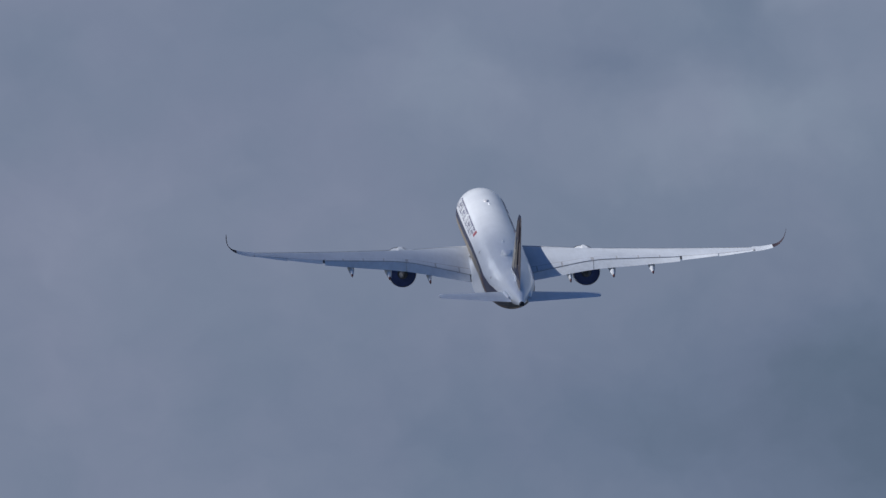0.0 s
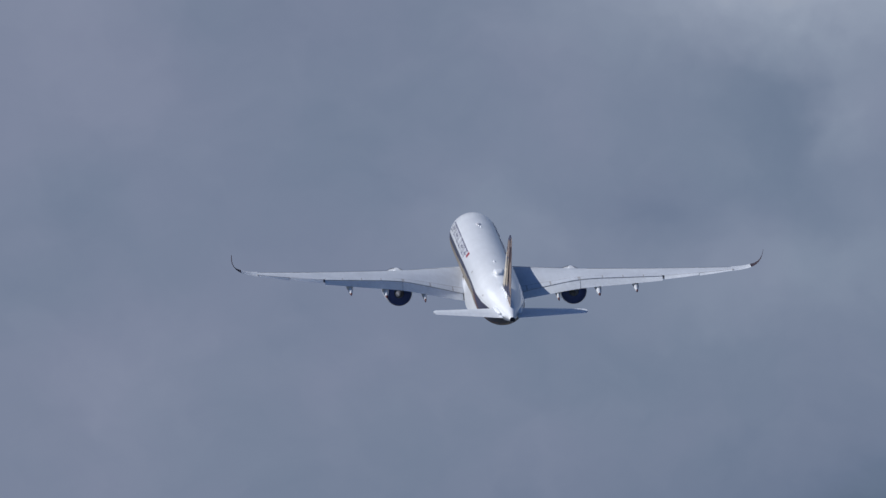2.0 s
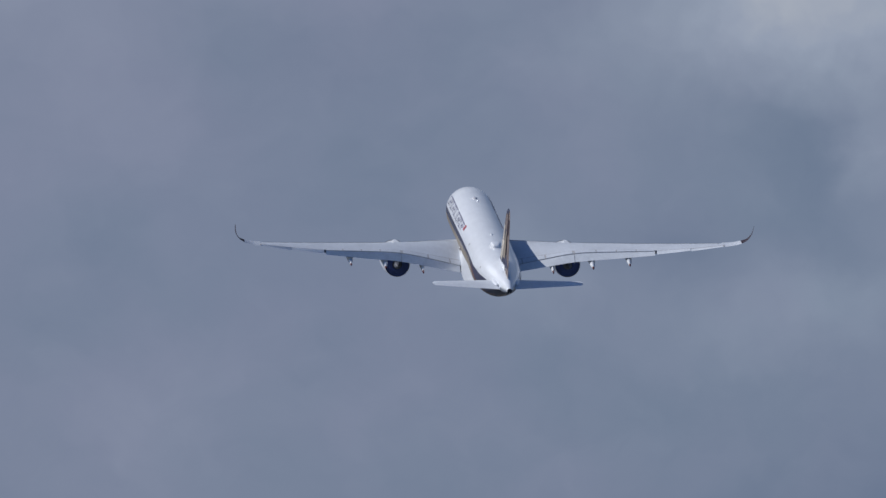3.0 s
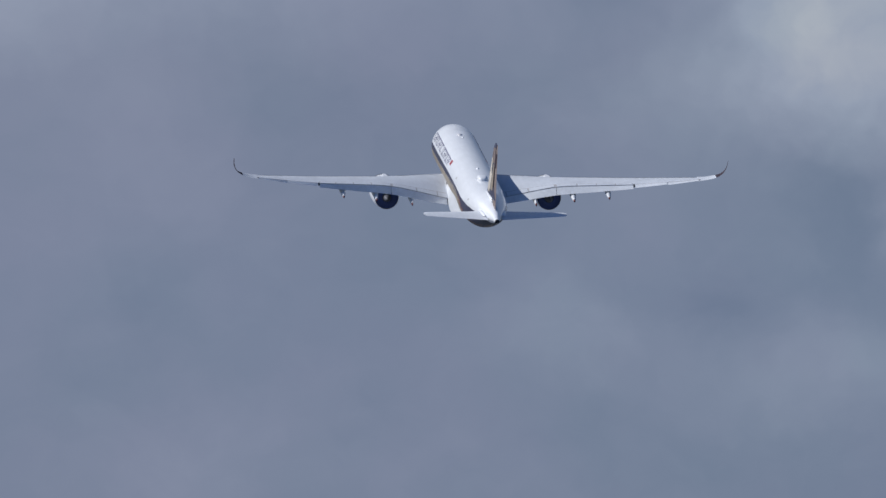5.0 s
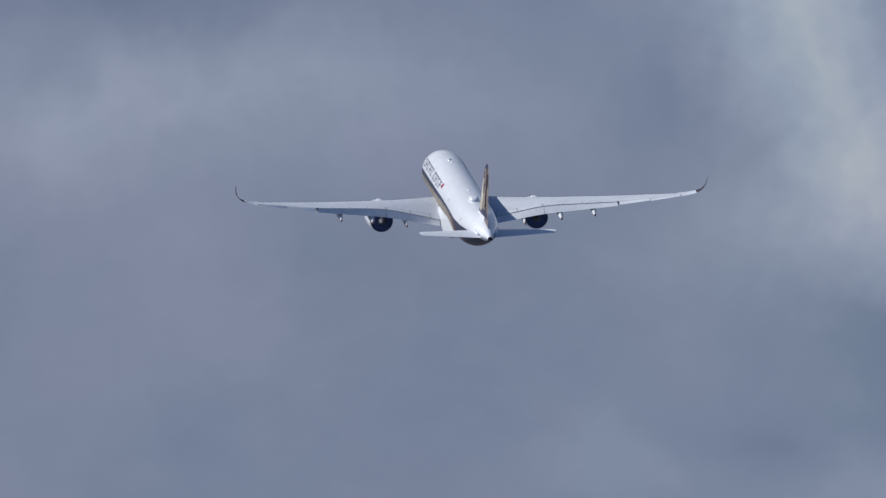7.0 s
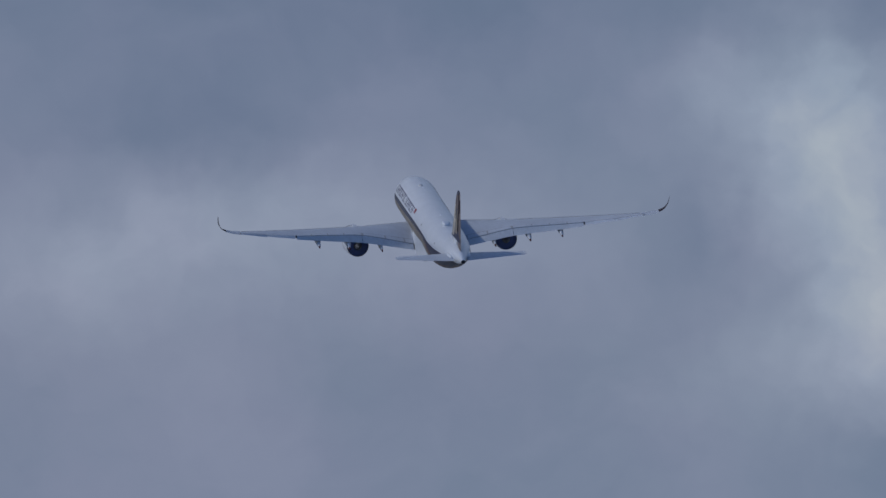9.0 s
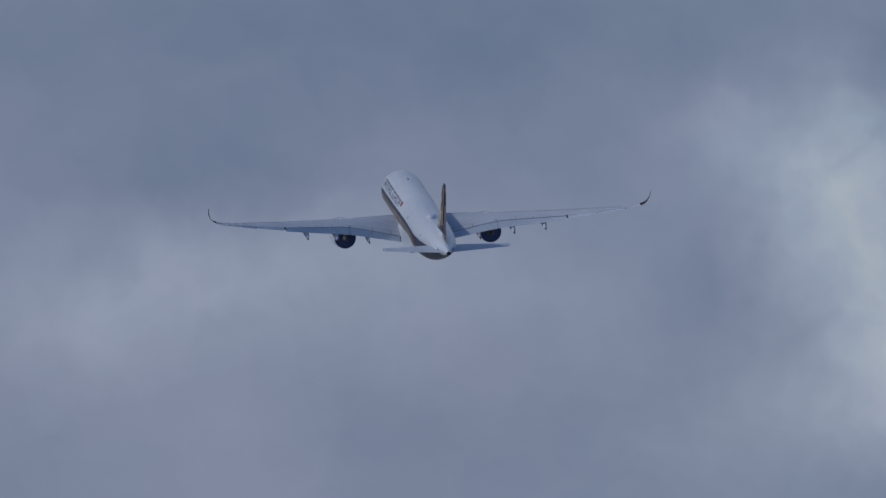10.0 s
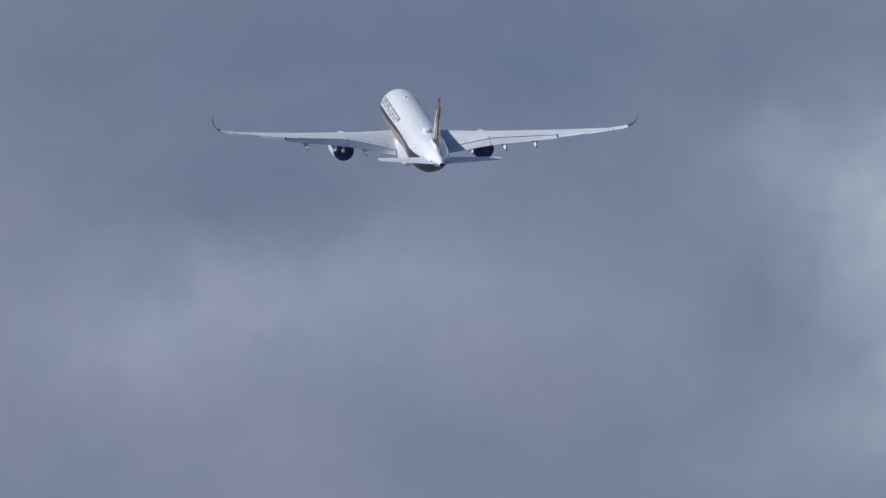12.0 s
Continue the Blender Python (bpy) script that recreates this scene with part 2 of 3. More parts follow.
def build_setting():
    v, f = grid(ring_rows(4600, [radians(a) for a in steps(-0.6, 15, 14)], 180), closed=True)
    ob = new("backdrop", mesh_from("backdrop", v, f, cloud_sky_material()))
    ob.location = (0, 0, 1.7)
    tagged(ob, "soft grey-blue bank of broken cloud behind the airliner", "sky", kind="structure")
    rings = [[(r * math.sin(2 * math.pi * i / 120), r * math.cos(2 * math.pi * i / 120), 0) for i in range(120)] for r in (2, 20, 100, 400, 1200, 2600, 4640)]
    v, f = grid(rings, closed=True)
    f.append(tuple(range(120)))
    ob = new("ground", mesh_from("ground", v, f, ground_material(), smooth=False))
    tagged(ob, "flat airfield grass below the climbing airliner", "ground", kind="structure")


def build_cloud(lo, hi, seed, aside, material):
    """A flat, lumpy drift of thin cloud between the sun and the flight path, from lo to hi metres out; its shade falls on the airliner."""
    noise.seed_set(seed)
    bm = bmesh.new()
    bmesh.ops.create_icosphere(bm, subdivisions=5, radius=1.0)
    for v in bm.verts:
        v.co.z *= 1 + 0.9 * noise.noise(v.co * 2.3) + 0.4 * noise.noise(v.co * 6)
    for f in bm.faces:
        f.smooth = True
    me = bpy.data.meshes.new("cloud")
    bm.to_mesh(me)
    bm.free()
    me.materials.append(material)
    ob = new("cloud", me)
    y = (lo + hi) / 2
    at = Vector((-0.0127 * (y - 3039) - 4 + SUN_DIR.x * 330, y + SUN_DIR.y * 330, 241 + (y - 3039) * 0.195 + SUN_DIR.z * 330)) + Vector((-0.642, 0, -0.767)) * aside
    ob.matrix_world = Matrix.Translation(at) @ pose(0, 0, 0, 0, -50, 0) @ Matrix.Diagonal((95, (hi - lo) / 2, 14, 1))
    return tagged(ob, "thin ragged white cloud drifting in front of the sun", "cloud", kind="stuff")


# ---- airliner ----
S0 = 33.0          # the airliner's origin lies this far behind its nose

HULL = [  # distance from nose, half width, top, bottom
    (0.0, 0.02, -0.83, -0.87), (0.4, 0.66, -0.10, -1.45), (1.5, 1.45, 0.85, -2.05), (3.0, 2.10, 1.75, -2.50), (5.0, 2.60, 2.48, -2.83),
    (7.0, 2.88, 2.88, -3.00), (9.5, 2.98, 3.04, -3.05), (20.0, 2.98, 3.04, -3.05), (32.0, 2.98, 3.04, -3.05), (43.0, 2.98, 3.04, -3.05),
    (47.0, 2.95, 3.04, -3.00), (50.0, 2.78, 3.03, -2.72), (53.0, 2.62, 3.00, -2.18), (57.0, 2.16, 2.92, -1.28), (60.0, 1.68, 2.72, -0.52),
    (63.0, 1.05, 2.35, 0.30), (65.5, 0.50, 1.80, 0.78), (66.8, 0.30, 1.48, 0.92)]


def hull(s, beta, off=0.0):
    """A point of the hull; beta: degrees above the widest line, on the right side; past 90 the left side."""
    w, top, bot = smooth_table(HULL, s)
    a = radians(beta)
    return ((w + off) * math.cos(a), S0 - s, (top + bot) / 2 + ((top - bot) / 2 + off) * math.sin(a))


def hull_patch(name, parent, material, s0, s1, lower, upper, side, off=0.015, ns=24, nb=8, label=""):
    """A painted area of the hull between two angle functions of the distance, as a thin skin."""
    rows = []
    for s in steps(s0, s1, ns):
        b0, b1 = lower(s), upper(s)
        rows.append([hull(s, b if side > 0 else 180 - b, off) for b in steps(b0, b1, nb)])
    v, f = grid(rows)
    return part(name, mesh_from(name, v, f, material), parent, label)


def box_lump(s, z, x, ls, wx, hz, n=12, blunt=1.0):
    """A streamlined blister on the skin, pointed behind; blunt below one squares its section and its ends."""
    rows = []
    for u in steps(0.02, 1, n):
        r = (math.sin(math.pi * u ** 0.75)) ** (0.7 * blunt) if u < 1 else 0.03
        rows.append([(x + wx * r * math.copysign(abs(math.cos(a)) ** blunt, math.cos(a)), S0 - s - (u - 0.5) * ls,
                      z + hz * r * math.copysign(abs(math.sin(a)) ** blunt, math.sin(a))) for a in steps(-0.4, math.pi + 0.4, 16)])
    return grid(rows, closed=True, caps=True)


def lettering_block(fus, s, width, kind, side):
    """One plain block of the name on the side: two uprights and cross strokes, without being a letter."""
    low, high, bar = 20.5, 41.5, 0.165
    strokes = [(s, s + bar, low, high)]
    if kind != 1:
        strokes.append((s + width - bar, s + width, low if kind != 3 else 31.0, high))
    strokes.append((s + bar, s + width - (bar if kind != 1 else 0.1), high - 3.0, high))
    if kind in (0, 1):
        strokes.append((s + bar, s + width - (bar if kind != 1 else 0.1), low, low + 2.4))
    if kind in (2, 3):
        strokes.append((s + bar, s + width - bar, 29.5, 32.0))
    verts, faces = [], []
    for s0, s1, b0, b1 in strokes:
        v, f = grid([[hull(q, b if side > 0 else 180 - b, 0.012) for b in steps(b0, b1, 5)] for q in (s0, s1)])
        faces += [tuple(i + len(verts) for i in p) for p in f]
        verts += v
    return part("lettering_bar", mesh_from("lettering_bar", verts, faces, LETTER), fus)


def build_fuselage(plane):
    ss = steps(0, 9.5, 26) + steps(9.5, 43, 34)[1:] + steps(43, 66.8, 34)[1:]
    v, f = grid([[hull(s, b) for b in steps(0, 354.375, 63)] for s in ss], closed=True, caps=True)
    fus = part("fuselage", mesh_from("fuselage", v, f, WHITE), plane, "white fuselage with navy and gold stripes")
    # belly fairing
    rows = []
    for u in steps(0, 1, 30):
        s = 18.5 + 22.5 * u
        g = math.sin(math.pi * u) ** 0.45 if 0 < u < 1 else 0.0
        rows.append([((2.45 + 0.68 * g) * math.copysign(abs(math.cos(a)) ** 0.6, math.cos(a)), S0 - s, -1.9 + (0.95 + 1.0 * g) * math.sin(a) * (1 if math.sin(a) < 0 else 0.95))
                     for a in steps(0, 2 * math.pi * 35 / 36, 35)])
    v, f = grid(rows, closed=True, caps=True)
    part("belly_fairing", mesh_from("belly_fairing", v, f, WHITE), plane, "white bulged belly fairing")
    # fillets between the wing roots and the rear hull
    flare = [(28.5, -20, 3.02, -0.80), (31, -20, 3.10, -1.25), (33.3, -17, 3.18, -1.95), (35.2, -15, 3.26, -2.55), (38, -11.5, 3.28, -2.85),
             (41.5, -9.5, 3.06, -2.86), (44, -25, 2.66, -2.25), (46, -42, 2.20, -2.00)]
    for side in (1, -1):
        rows = []
        for s in steps(28.5, 46, 28):
            b, xo, zo = smooth_table(flare, s)
            x0, y0, z0 = hull(s, b, 0.012)
            rows.append([(x0, y0, z0), (x0 + (xo - x0) * 0.36, y0, z0 + (zo - z0) * 0.28), (x0 + (xo - x0) * 0.72, y0, z0 + (zo - z0) * 0.62),
                         (xo, y0, zo), (xo - 0.35, y0, zo - 0.35), (1.6, y0, zo - 0.25), (1.6, y0, z0)])
        v, f = grid(rows, closed=True, caps=True)
        part("wing_fillet", mesh_from("wing_fillet", mirrored(v, side), f, WHITE), plane, "white fairing behind the wing root")
    # stripes: navy above gold, sweeping under the tail
    up = [(0, 5), (3, 7), (8, 12), (20, 13), (30, 15.5), (40, 16), (45, 14.5), (51, 9.5), (55, 4.5), (58, -2), (64, -14)]
    low = [(0, -4), (3, -10), (8, -18), (30, -22), (36, -14), (41.5, -9), (44, -18), (47, -48), (50, -90), (64, -90)]
    split = [(0, 0.45), (18, 0.42), (30, 0.26), (42, 0.22), (46, 0.32), (50, 0.56), (54, 0.84), (58, 0.95), (64, 0.97)]

    def edge(shift, scale=1.0):
        def at(s):
            top, bottom = line_table(up, s)[0], line_table(low, s)[0]
            return top + (bottom - top) * (scale * line_table(split, s)[0] + shift)
        return at
    for side in (1, -1):
        hull_patch("navy_stripe", fus, NAVY, 2.2, 62.5, edge(0.0), edge(0.0, 0.0), side, 0.015, 80, 10)
        hull_patch("gold_stripe", fus, GOLD, 3.0, 62.5, edge(1.0, 0.0), edge(0.012), side, 0.016, 80, 10)
        for rise in (-0.20, -0.05):
            hull_patch("orange_line", fus, ORANGE, 45, 60, edge(rise + 0.045), edge(rise), side, 0.022, 30, 2)
        hull_patch("navy_line", fus, NAVY, 47.5, 60, edge(0.34), edge(0.26), side, 0.024, 30, 3)
    # name on the side, as plain blocks, and the red mark behind it
    s = 8.0
    for word in (9, 8):
        for i in range(word):
            for side in (1, -1):
                lettering_block(fus, s, (0.98, 0.90, 0.94)[(i + word) % 3], (i * 5 + word) % 4, side)
            s += 1.12
        s += 0.55
    for side in (1, -1):
        hull_patch("red_mark", fus, RED, s - 0.1, s + 1.25, lambda q: 30, lambda q: 43, side, 0.012, 3, 6, "small red square mark")
    # windows
    for side in (1, -1):
        for i in range(62):
            q = 8.6 + 0.62 * i + (1.3 if i > 20 else 0) + (1.3 if i > 42 else 0)
            if q < 46:
                hull_patch("cabin_window", fus, GLASS, q, q + 0.26, lambda t: 3.0, lambda t: 9.0, side, 0.024, 1, 2)
        for q, low_b in ((37.8, 26.5), (52.3, 20.5)):
            hull_patch("door_window", fus, SEAL, q, q + 0.6, lambda t: low_b, lambda t: low_b + 6, side, 0.014, 1, 2)
        hull_patch("cockpit_window", fus, GLASS, 2.3, 3.9, lambda t: 38, lambda t: 60, side, 0.012, 5, 4)
    # dome, beacon and aerials on the crown
    v, f = box_lump(47.2, 2.96, -0.08, 2.4, 0.72, 0.66, 16, 0.55)
    part("antenna_dome", mesh_from("antenna_dome", v, f, WHITE), fus, "white satellite antenna dome")
    v, f = box_lump(15.7, 2.96, -0.05, 1.2, 0.36, 0.28)
    part("beacon", mesh_from("beacon", v, f, LAMP_LENS), fus, "pale beacon lens")
    v, f = box_lump(17.4, 2.98, 0.16, 0.6, 0.15, 0.18)
    part("blade_aerial", mesh_from("blade_aerial", v, f, WHITE), fus)
    v, f = box_lump(39.6, 3.0, 0, 0.8, 0.16, 0.2)
    part("blade_aerial", mesh_from("blade_aerial", v, f, WHITE), fus)
    # open tail end
    ring = [[hull(66.8, b, -o) if k < 2 else (hull(66.8, b, -o)[0], S0 - 66.1, hull(66.8, b, -o)[2]) for b in steps(0, 345, 23)]
            for k, o in enumerate((0.0, 0.06, 0.08))]
    ring[0] = [(x * 1.04, y - 0.02, z) for x, y, z in ring[0]]
    ring[1] = [(x, y - 0.03, z) for x, y, z in ring[1]]
    v, f = grid(ring, closed=True)
    v += [(x * 0.8, S0 - 66.83, 1.20 + (z - 1.20) * 0.8) for x, _, z in ring[0]]
    f.append(tuple(range(len(v) - 24, len(v))))
    part("tail_exhaust", mesh_from("tail_exhaust", v, f, DARK), fus, "dark exhaust outlet in the tail cone")
    v, f = box_lump(66.75, 0.93, 0, 0.3, 0.10, -0.14)
    part("tail_lamp", mesh_from("tail_lamp", v, f, STEEL), fus, "small clear tail lamp")
    return fus


WING = [  # span, leading edge, trailing edge, their heights, thickness ratio, height of the upper skin at the flap hinge
    (0.0, 19.6, 35.0, -1.55, -3.0, 0.12, -2.7), (3.0, 21.4, 35.2, -1.38, -2.62, 0.12, -2.12), (7.0, 24.0, 35.9, -1.08, -1.78, 0.115, -1.05),
    (11.0, 26.8, 36.7, -0.69, -0.93, 0.105, -0.08), (16.0, 30.3, 38.2, 0.0, -0.20, 0.10, 0.46), (20.7, 33.5, 39.7, 0.65, 0.53, 0.095, 0.90),
    (25.0, 36.5, 40.9, 1.29, 1.28, 0.095, 1.48), (29.1, 39.4, 42.0, 1.92, 2.10, 0.09, 2.14)]
HINGE = 0.862


def section(c):
    """Half thickness of an aerofoil at a share of its chord, for a thickness of one."""
    return 5 * (0.2969 * math.sqrt(c) - 0.1260 * c - 0.3516 * c * c + 0.2843 * c ** 3 - 0.1036 * c ** 4)


def wing_point(x, c, up, lift=0.0, tail=0.0):
    le, te, zl, zt, th, zh = smooth_table(WING, x)
    ch = te - le
    zh -= section(HINGE) * th * ch
    if c < HINGE:
        z = zl + (zh - zl) * c / HINGE
    else:
        q = (c - HINGE) / (1 - HINGE)
        short = 0.34 * q * (1 - HINGE) * ch
        z = zh + (zt + tail - zh) * q - 0.19 * short
        return (x, S0 - (le + ch * c - short), z + up * section(c) * th * ch + lift)
    return (x, S0 - (le + ch * c), z + up * section(c) * th * ch + lift)


def mirrored(verts, side):
    return [(x * side, y, z) for x, y, z in verts]


def wing_panel(name, wing, side, material, x0, x1, c0, c1, lift, thick, tail=0.0, nx=6, nc=4, wedge=False, label=""):
    """A movable panel of the wing: a thin plate on the upper skin, or a wedge with both skins."""
    rows = []
    for x in steps(x0, x1, nx):
        topline = [wing_point(x, c, 1, lift, tail) for c in steps(c0, c1, nc)]
        if wedge:
            under = [wing_point(x, c, -1, lift, tail) for c in steps(c1, c0, nc)]
        else:
            under = [(a, b, z - thick) for a, b, z in reversed(topline)]
        rows.append(topline + under)
    v, f = grid(rows, closed=True, caps=True)
    return part(name, mesh_from(name, mirrored(v, side), f, material), wing, label)


def build_wing(plane, side):
    cs = [0, 0.004, 0.012, 0.03, 0.06, 0.1, 0.17, 0.26, 0.38, 0.48, 0.6, 0.72, 0.845]
    xs = steps(0, 29.1, 44)
    rows = [[wing_point(x, c, 1) for c in reversed(cs)] + [wing_point(x, c, -1) for c in cs[1:]] for x in xs]
    v, f = grid(rows, closed=True, caps=True)
    wing = part("wing", mesh_from("wing", mirrored(v, side), f, WING_GREY), plane, "light grey swept wing with curved tip")
    # bright leading edge slats
    for x0, x1 in ((3.6, 9.4), (12.2, 16.4), (16.5, 20.7), (20.8, 24.9), (25.0, 28.6)):
        rows = [[wing_point(x, c, 1, 0.02) for c in (0.12, 0.06, 0.03, 0.012, 0.004)] + [wing_point(x, c, -1, -0.02) for c in (0.0, 0.004, 0.012, 0.03, 0.06)] for x in steps(x0, x1, 6)]
        rows = [[(a, b + 0.03, z) for a, b, z in r] for r in rows]
        v, f = grid(rows)
        part("slat", mesh_from("slat", mirrored(v, side), f, WING_GREY), wing)
    # spoilers ahead of the flaps
    for x0, x1 in ((3.2, 4.45), (4.6, 7.25), (7.45, 10.6), (10.95, 13.45), (13.6, 15.9), (16.05, 18.3), (18.45, 20.5)):
        wing_panel("spoiler", wing, side, WING_GREY, x0, x1, 0.752, 0.868, 0.035, 0.05, nx=4)
    wing_panel("flap", wing, side, FLAP_GREY, 3.3, 10.83, 0.862, 1.0, -0.045, 0, nx=12, wedge=True, label="grey inner flap, partly lowered")
    wing_panel("flap", wing, side, FLAP_GREY, 10.89, 20.6, 0.862, 1.0, -0.045, 0, nx=14, wedge=True, label="grey outer flap, partly lowered")
    wing_panel("aileron", wing, side, FLAP_GREY, 20.85, 24.9, 0.862, 1.0, 0.01, 0, tail=0.06, nx=6, wedge=True)
    wing_panel("aileron", wing, side, FLAP_GREY, 25.0, 28.9, 0.862, 1.0, 0.0, 0, tail=-0.02, nx=6, wedge=True)
    # dark gap in front of the flaps
    wing_panel("flap_gap", wing, side, SEAL, 3.2, 20.6, 0.82, 0.862, -0.09, 0.03, nx=20, nc=2)
    for x0, x1 in ((20.9, 24.85), (25.05, 28.8)):
        wing_panel("aileron_gap", wing, side, SEAL, x0, x1, 0.835, 0.868, 0.012, 0.02, nx=6, nc=2)
    wing_panel("spoiler_bay", wing, side, SEAL, 3.2, 20.55, 0.736, 0.8725, 0.014, 0.02, nx=24, nc=3)
    # narrow dark strip just inboard of the inner flap
    wing_panel("root_dark_strip", wing, side, DARK, 3.18, 3.3, 0.80, 0.985, -0.02, 0.0, nx=1, nc=5, wedge=True)
    # dark block drawn as the shade in the gap at the flap's outer end
    wing_panel("flap_end_gap", wing, side, DARK, 20.60, 20.80, 0.845, 0.94, 0.03, 0.0, nx=1, nc=4, wedge=True)
    wing_panel("tip_seal", wing, side, SEAL, 28.86, 29.0, 0.72, 0.97, 0.03, 0.0, nx=1, nc=4, wedge=True)
    # curved tip
    tip = [(28.9, 39.25, 2.72, 2.00, 88), (29.9, 40.05, 2.3, 2.22, 72), (30.9, 40.95, 1.95, 2.58, 60), (31.72, 41.9, 1.35, 3.05, 44),
           (32.2, 42.75, 0.98, 3.75, 22), (32.38, 43.5, 0.68, 4.5, 8), (32.42, 44.2, 0.42, 5.16, 2)]
    rows = []
    table = [(i, *t) for i, t in enumerate(tip)]
    for q in steps(0, 6, 30):
        x, le, ch, z, ang = smooth_table(table, q)
        nx, nz = -math.cos(radians(ang)), math.sin(radians(ang))
        row = []
        for c, u in [(c, 1) for c in reversed(cs)] + [(c, -1) for c in cs[1:]]:
            c = c / 0.845
            t = u * section(c) * (0.085 - 0.004 * q) * ch
            row.append((x + nx * t - 0.08 * ch * c * min(1, max(0, (q - 2) / 2)), S0 - le - ch * c, z + nz * t))
        rows.append(row)
    v, f = grid(rows[:12], closed=True, caps=True)
    part("wing_tip", mesh_from("wing_tip", mirrored(v, side), f, WING_GREY), wing)
    v, f = grid(rows[11:], closed=True, caps=True)
    part("winglet", mesh_from("winglet", mirrored(v, side), f, WINGLET), wing, "dark upswept wing tip")
    # flap track fairings
    for x, s0, s1, drop, half in ((8.15, 30.0, 36.95, 1.05, 0.44), (13.0, 32.3, 38.45, 0.92, 0.56), (17.45, 34.5, 39.75, 0.82, 0.52)):
        rows = []
        for u in steps(0, 1, 16):
            s = s0 + (s1 - s0) * u
            le, te, zl, zt, th, zh = smooth_table(WING, x)
            r = max(0.02, math.sin(math.pi * min(1, u * 0.92 + 0.04)) ** 0.6) * (1 - 0.45 * u)
            zc = zl + (zt - zl) * min(1.25, (s - le) / (te - le)) - 0.40 - (0.36 if x < 10 else 0.46) * u * u
            rows.append([(x + half * r * math.cos(a) * (1 - 0.5 * max(0.0, -math.sin(a))), S0 - s, zc + drop * 0.75 * r * math.sin(a)) for a in steps(0, 2 * math.pi * 15 / 16, 15)])
        v, f = grid(rows[:16], closed=True, caps=True)
        part("flap_track_fairing", mesh_from("flap_track_fairing", mirrored(v, side), f, FAIRING_GREY), wing, "pale canoe-shaped flap fairing")
        v, f = grid(rows[15:], closed=True, caps=True)
        v2 = [(a, b - 0.004, z) for a, b, z in v]
        part("fairing_tip", mesh_from("fairing_tip", mirrored(v2, side), f, TIP_RED), wing, "dark red fairing tip")
    return wing


def turned(profile, x, z, n=40, tilt=0.015):
    """A body of revolution about a fore-and-aft axis: rows of distance and radius."""
    return [[(x + r * math.cos(a), S0 - s, z + r * math.sin(a) + (27.8 - s) * tilt) for a in steps(0, 2 * math.pi * (n - 1) / n, n - 1)] for s, r in profile]


def build_engine(plane, side):
    x, z = 10.7, -3.06
    outer = [(20.9, 1.50), (20.82, 1.56), (20.86, 1.64), (21.1, 1.74), (21.8, 1.82), (22.8, 1.88), (24.2, 1.90), (25.6, 1.85), (26.8, 1.73), (27.8, 1.58),
             (27.8, 1.54), (26.6, 1.62), (25.0, 1.66)]
    v, f = grid(turned(outer, x, z), closed=True)
    eng = part("engine", mesh_from("engine", mirrored(v, side), f, WHITE), plane, "white turbofan nacelle with dark exhaust")
    lip = [(21.3, 1.50), (20.9, 1.50), (20.80, 1.56), (20.84, 1.645), (21.1, 1.75), (21.35, 1.80)]
    v, f = grid(turned([(s, r + 0.008) for s, r in lip], x, z), closed=True)
    part("intake_lip", mesh_from("intake_lip", mirrored(v, side), f, STEEL), eng, "bare metal intake lip")
    v, f = grid(turned([(21.3, 1.5), (23.0, 1.48), (23.2, 0.3), (22.6, 0.02)], x, z), closed=True)
    part("fan", mesh_from("fan", mirrored(v, side), f, DARK), eng, "dark fan")
    v, f = grid(turned([(27.77, 1.545), (27.62, 1.53), (27.60, 1.48), (27.68, 0.98)], x, z), closed=True)
    part("bypass_duct", mesh_from("bypass_duct", mirrored(v, side), f, DUCT), eng, "dark bypass duct")
    v, f = grid(turned([(27.5, 1.02), (27.69, 0.99), (27.76, 0.80), (27.82, 0.66), (27.83, 0.62), (27.81, 0.60)], x, z), closed=True)
    part("core_cowl", mesh_from("core_cowl", mirrored(v, side), f, DUCT), eng, "core cowl coloured with a blue skylight tint")
    v, f = grid(turned([(27.79, 0.60), (27.82, 0.46), (28.3, 0.44), (28.8, 0.36), (29.2, 0.20), (29.32, 0.02)], x, z), closed=True)
    part("exhaust_plug", mesh_from("exhaust_plug", mirrored(v, side), f, CORE_METAL), eng, "metal exhaust cone")
    # pylon
    rows = []
    for s, zb, zt, w in ((22.0, -1.2, -0.98, 0.05), (23.0, -1.2, -0.84, 0.30), (25.0, -1.4, -0.64, 0.42), (27.5, -1.9, -0.58, 0.42), (29.5, -2.3, -0.75, 0.38), (31.5, -1.7, -0.85, 0.28), (33.5, -1.15, -0.95, 0.05)):
        rows.append([(x - w, S0 - s, zb), (x + w, S0 - s, zb), (x + w, S0 - s, (zb + zt) / 2), (x + w * 0.7, S0 - s, zt), (x - w * 0.7, S0 - s, zt), (x - w, S0 - s, (zb + zt) / 2)])
    v, f = grid(rows, closed=True, caps=True)
    part("pylon", mesh_from("pylon", mirrored(v, side), f, FAIRING_GREY), eng, "pale grey engine pylon")
    return eng


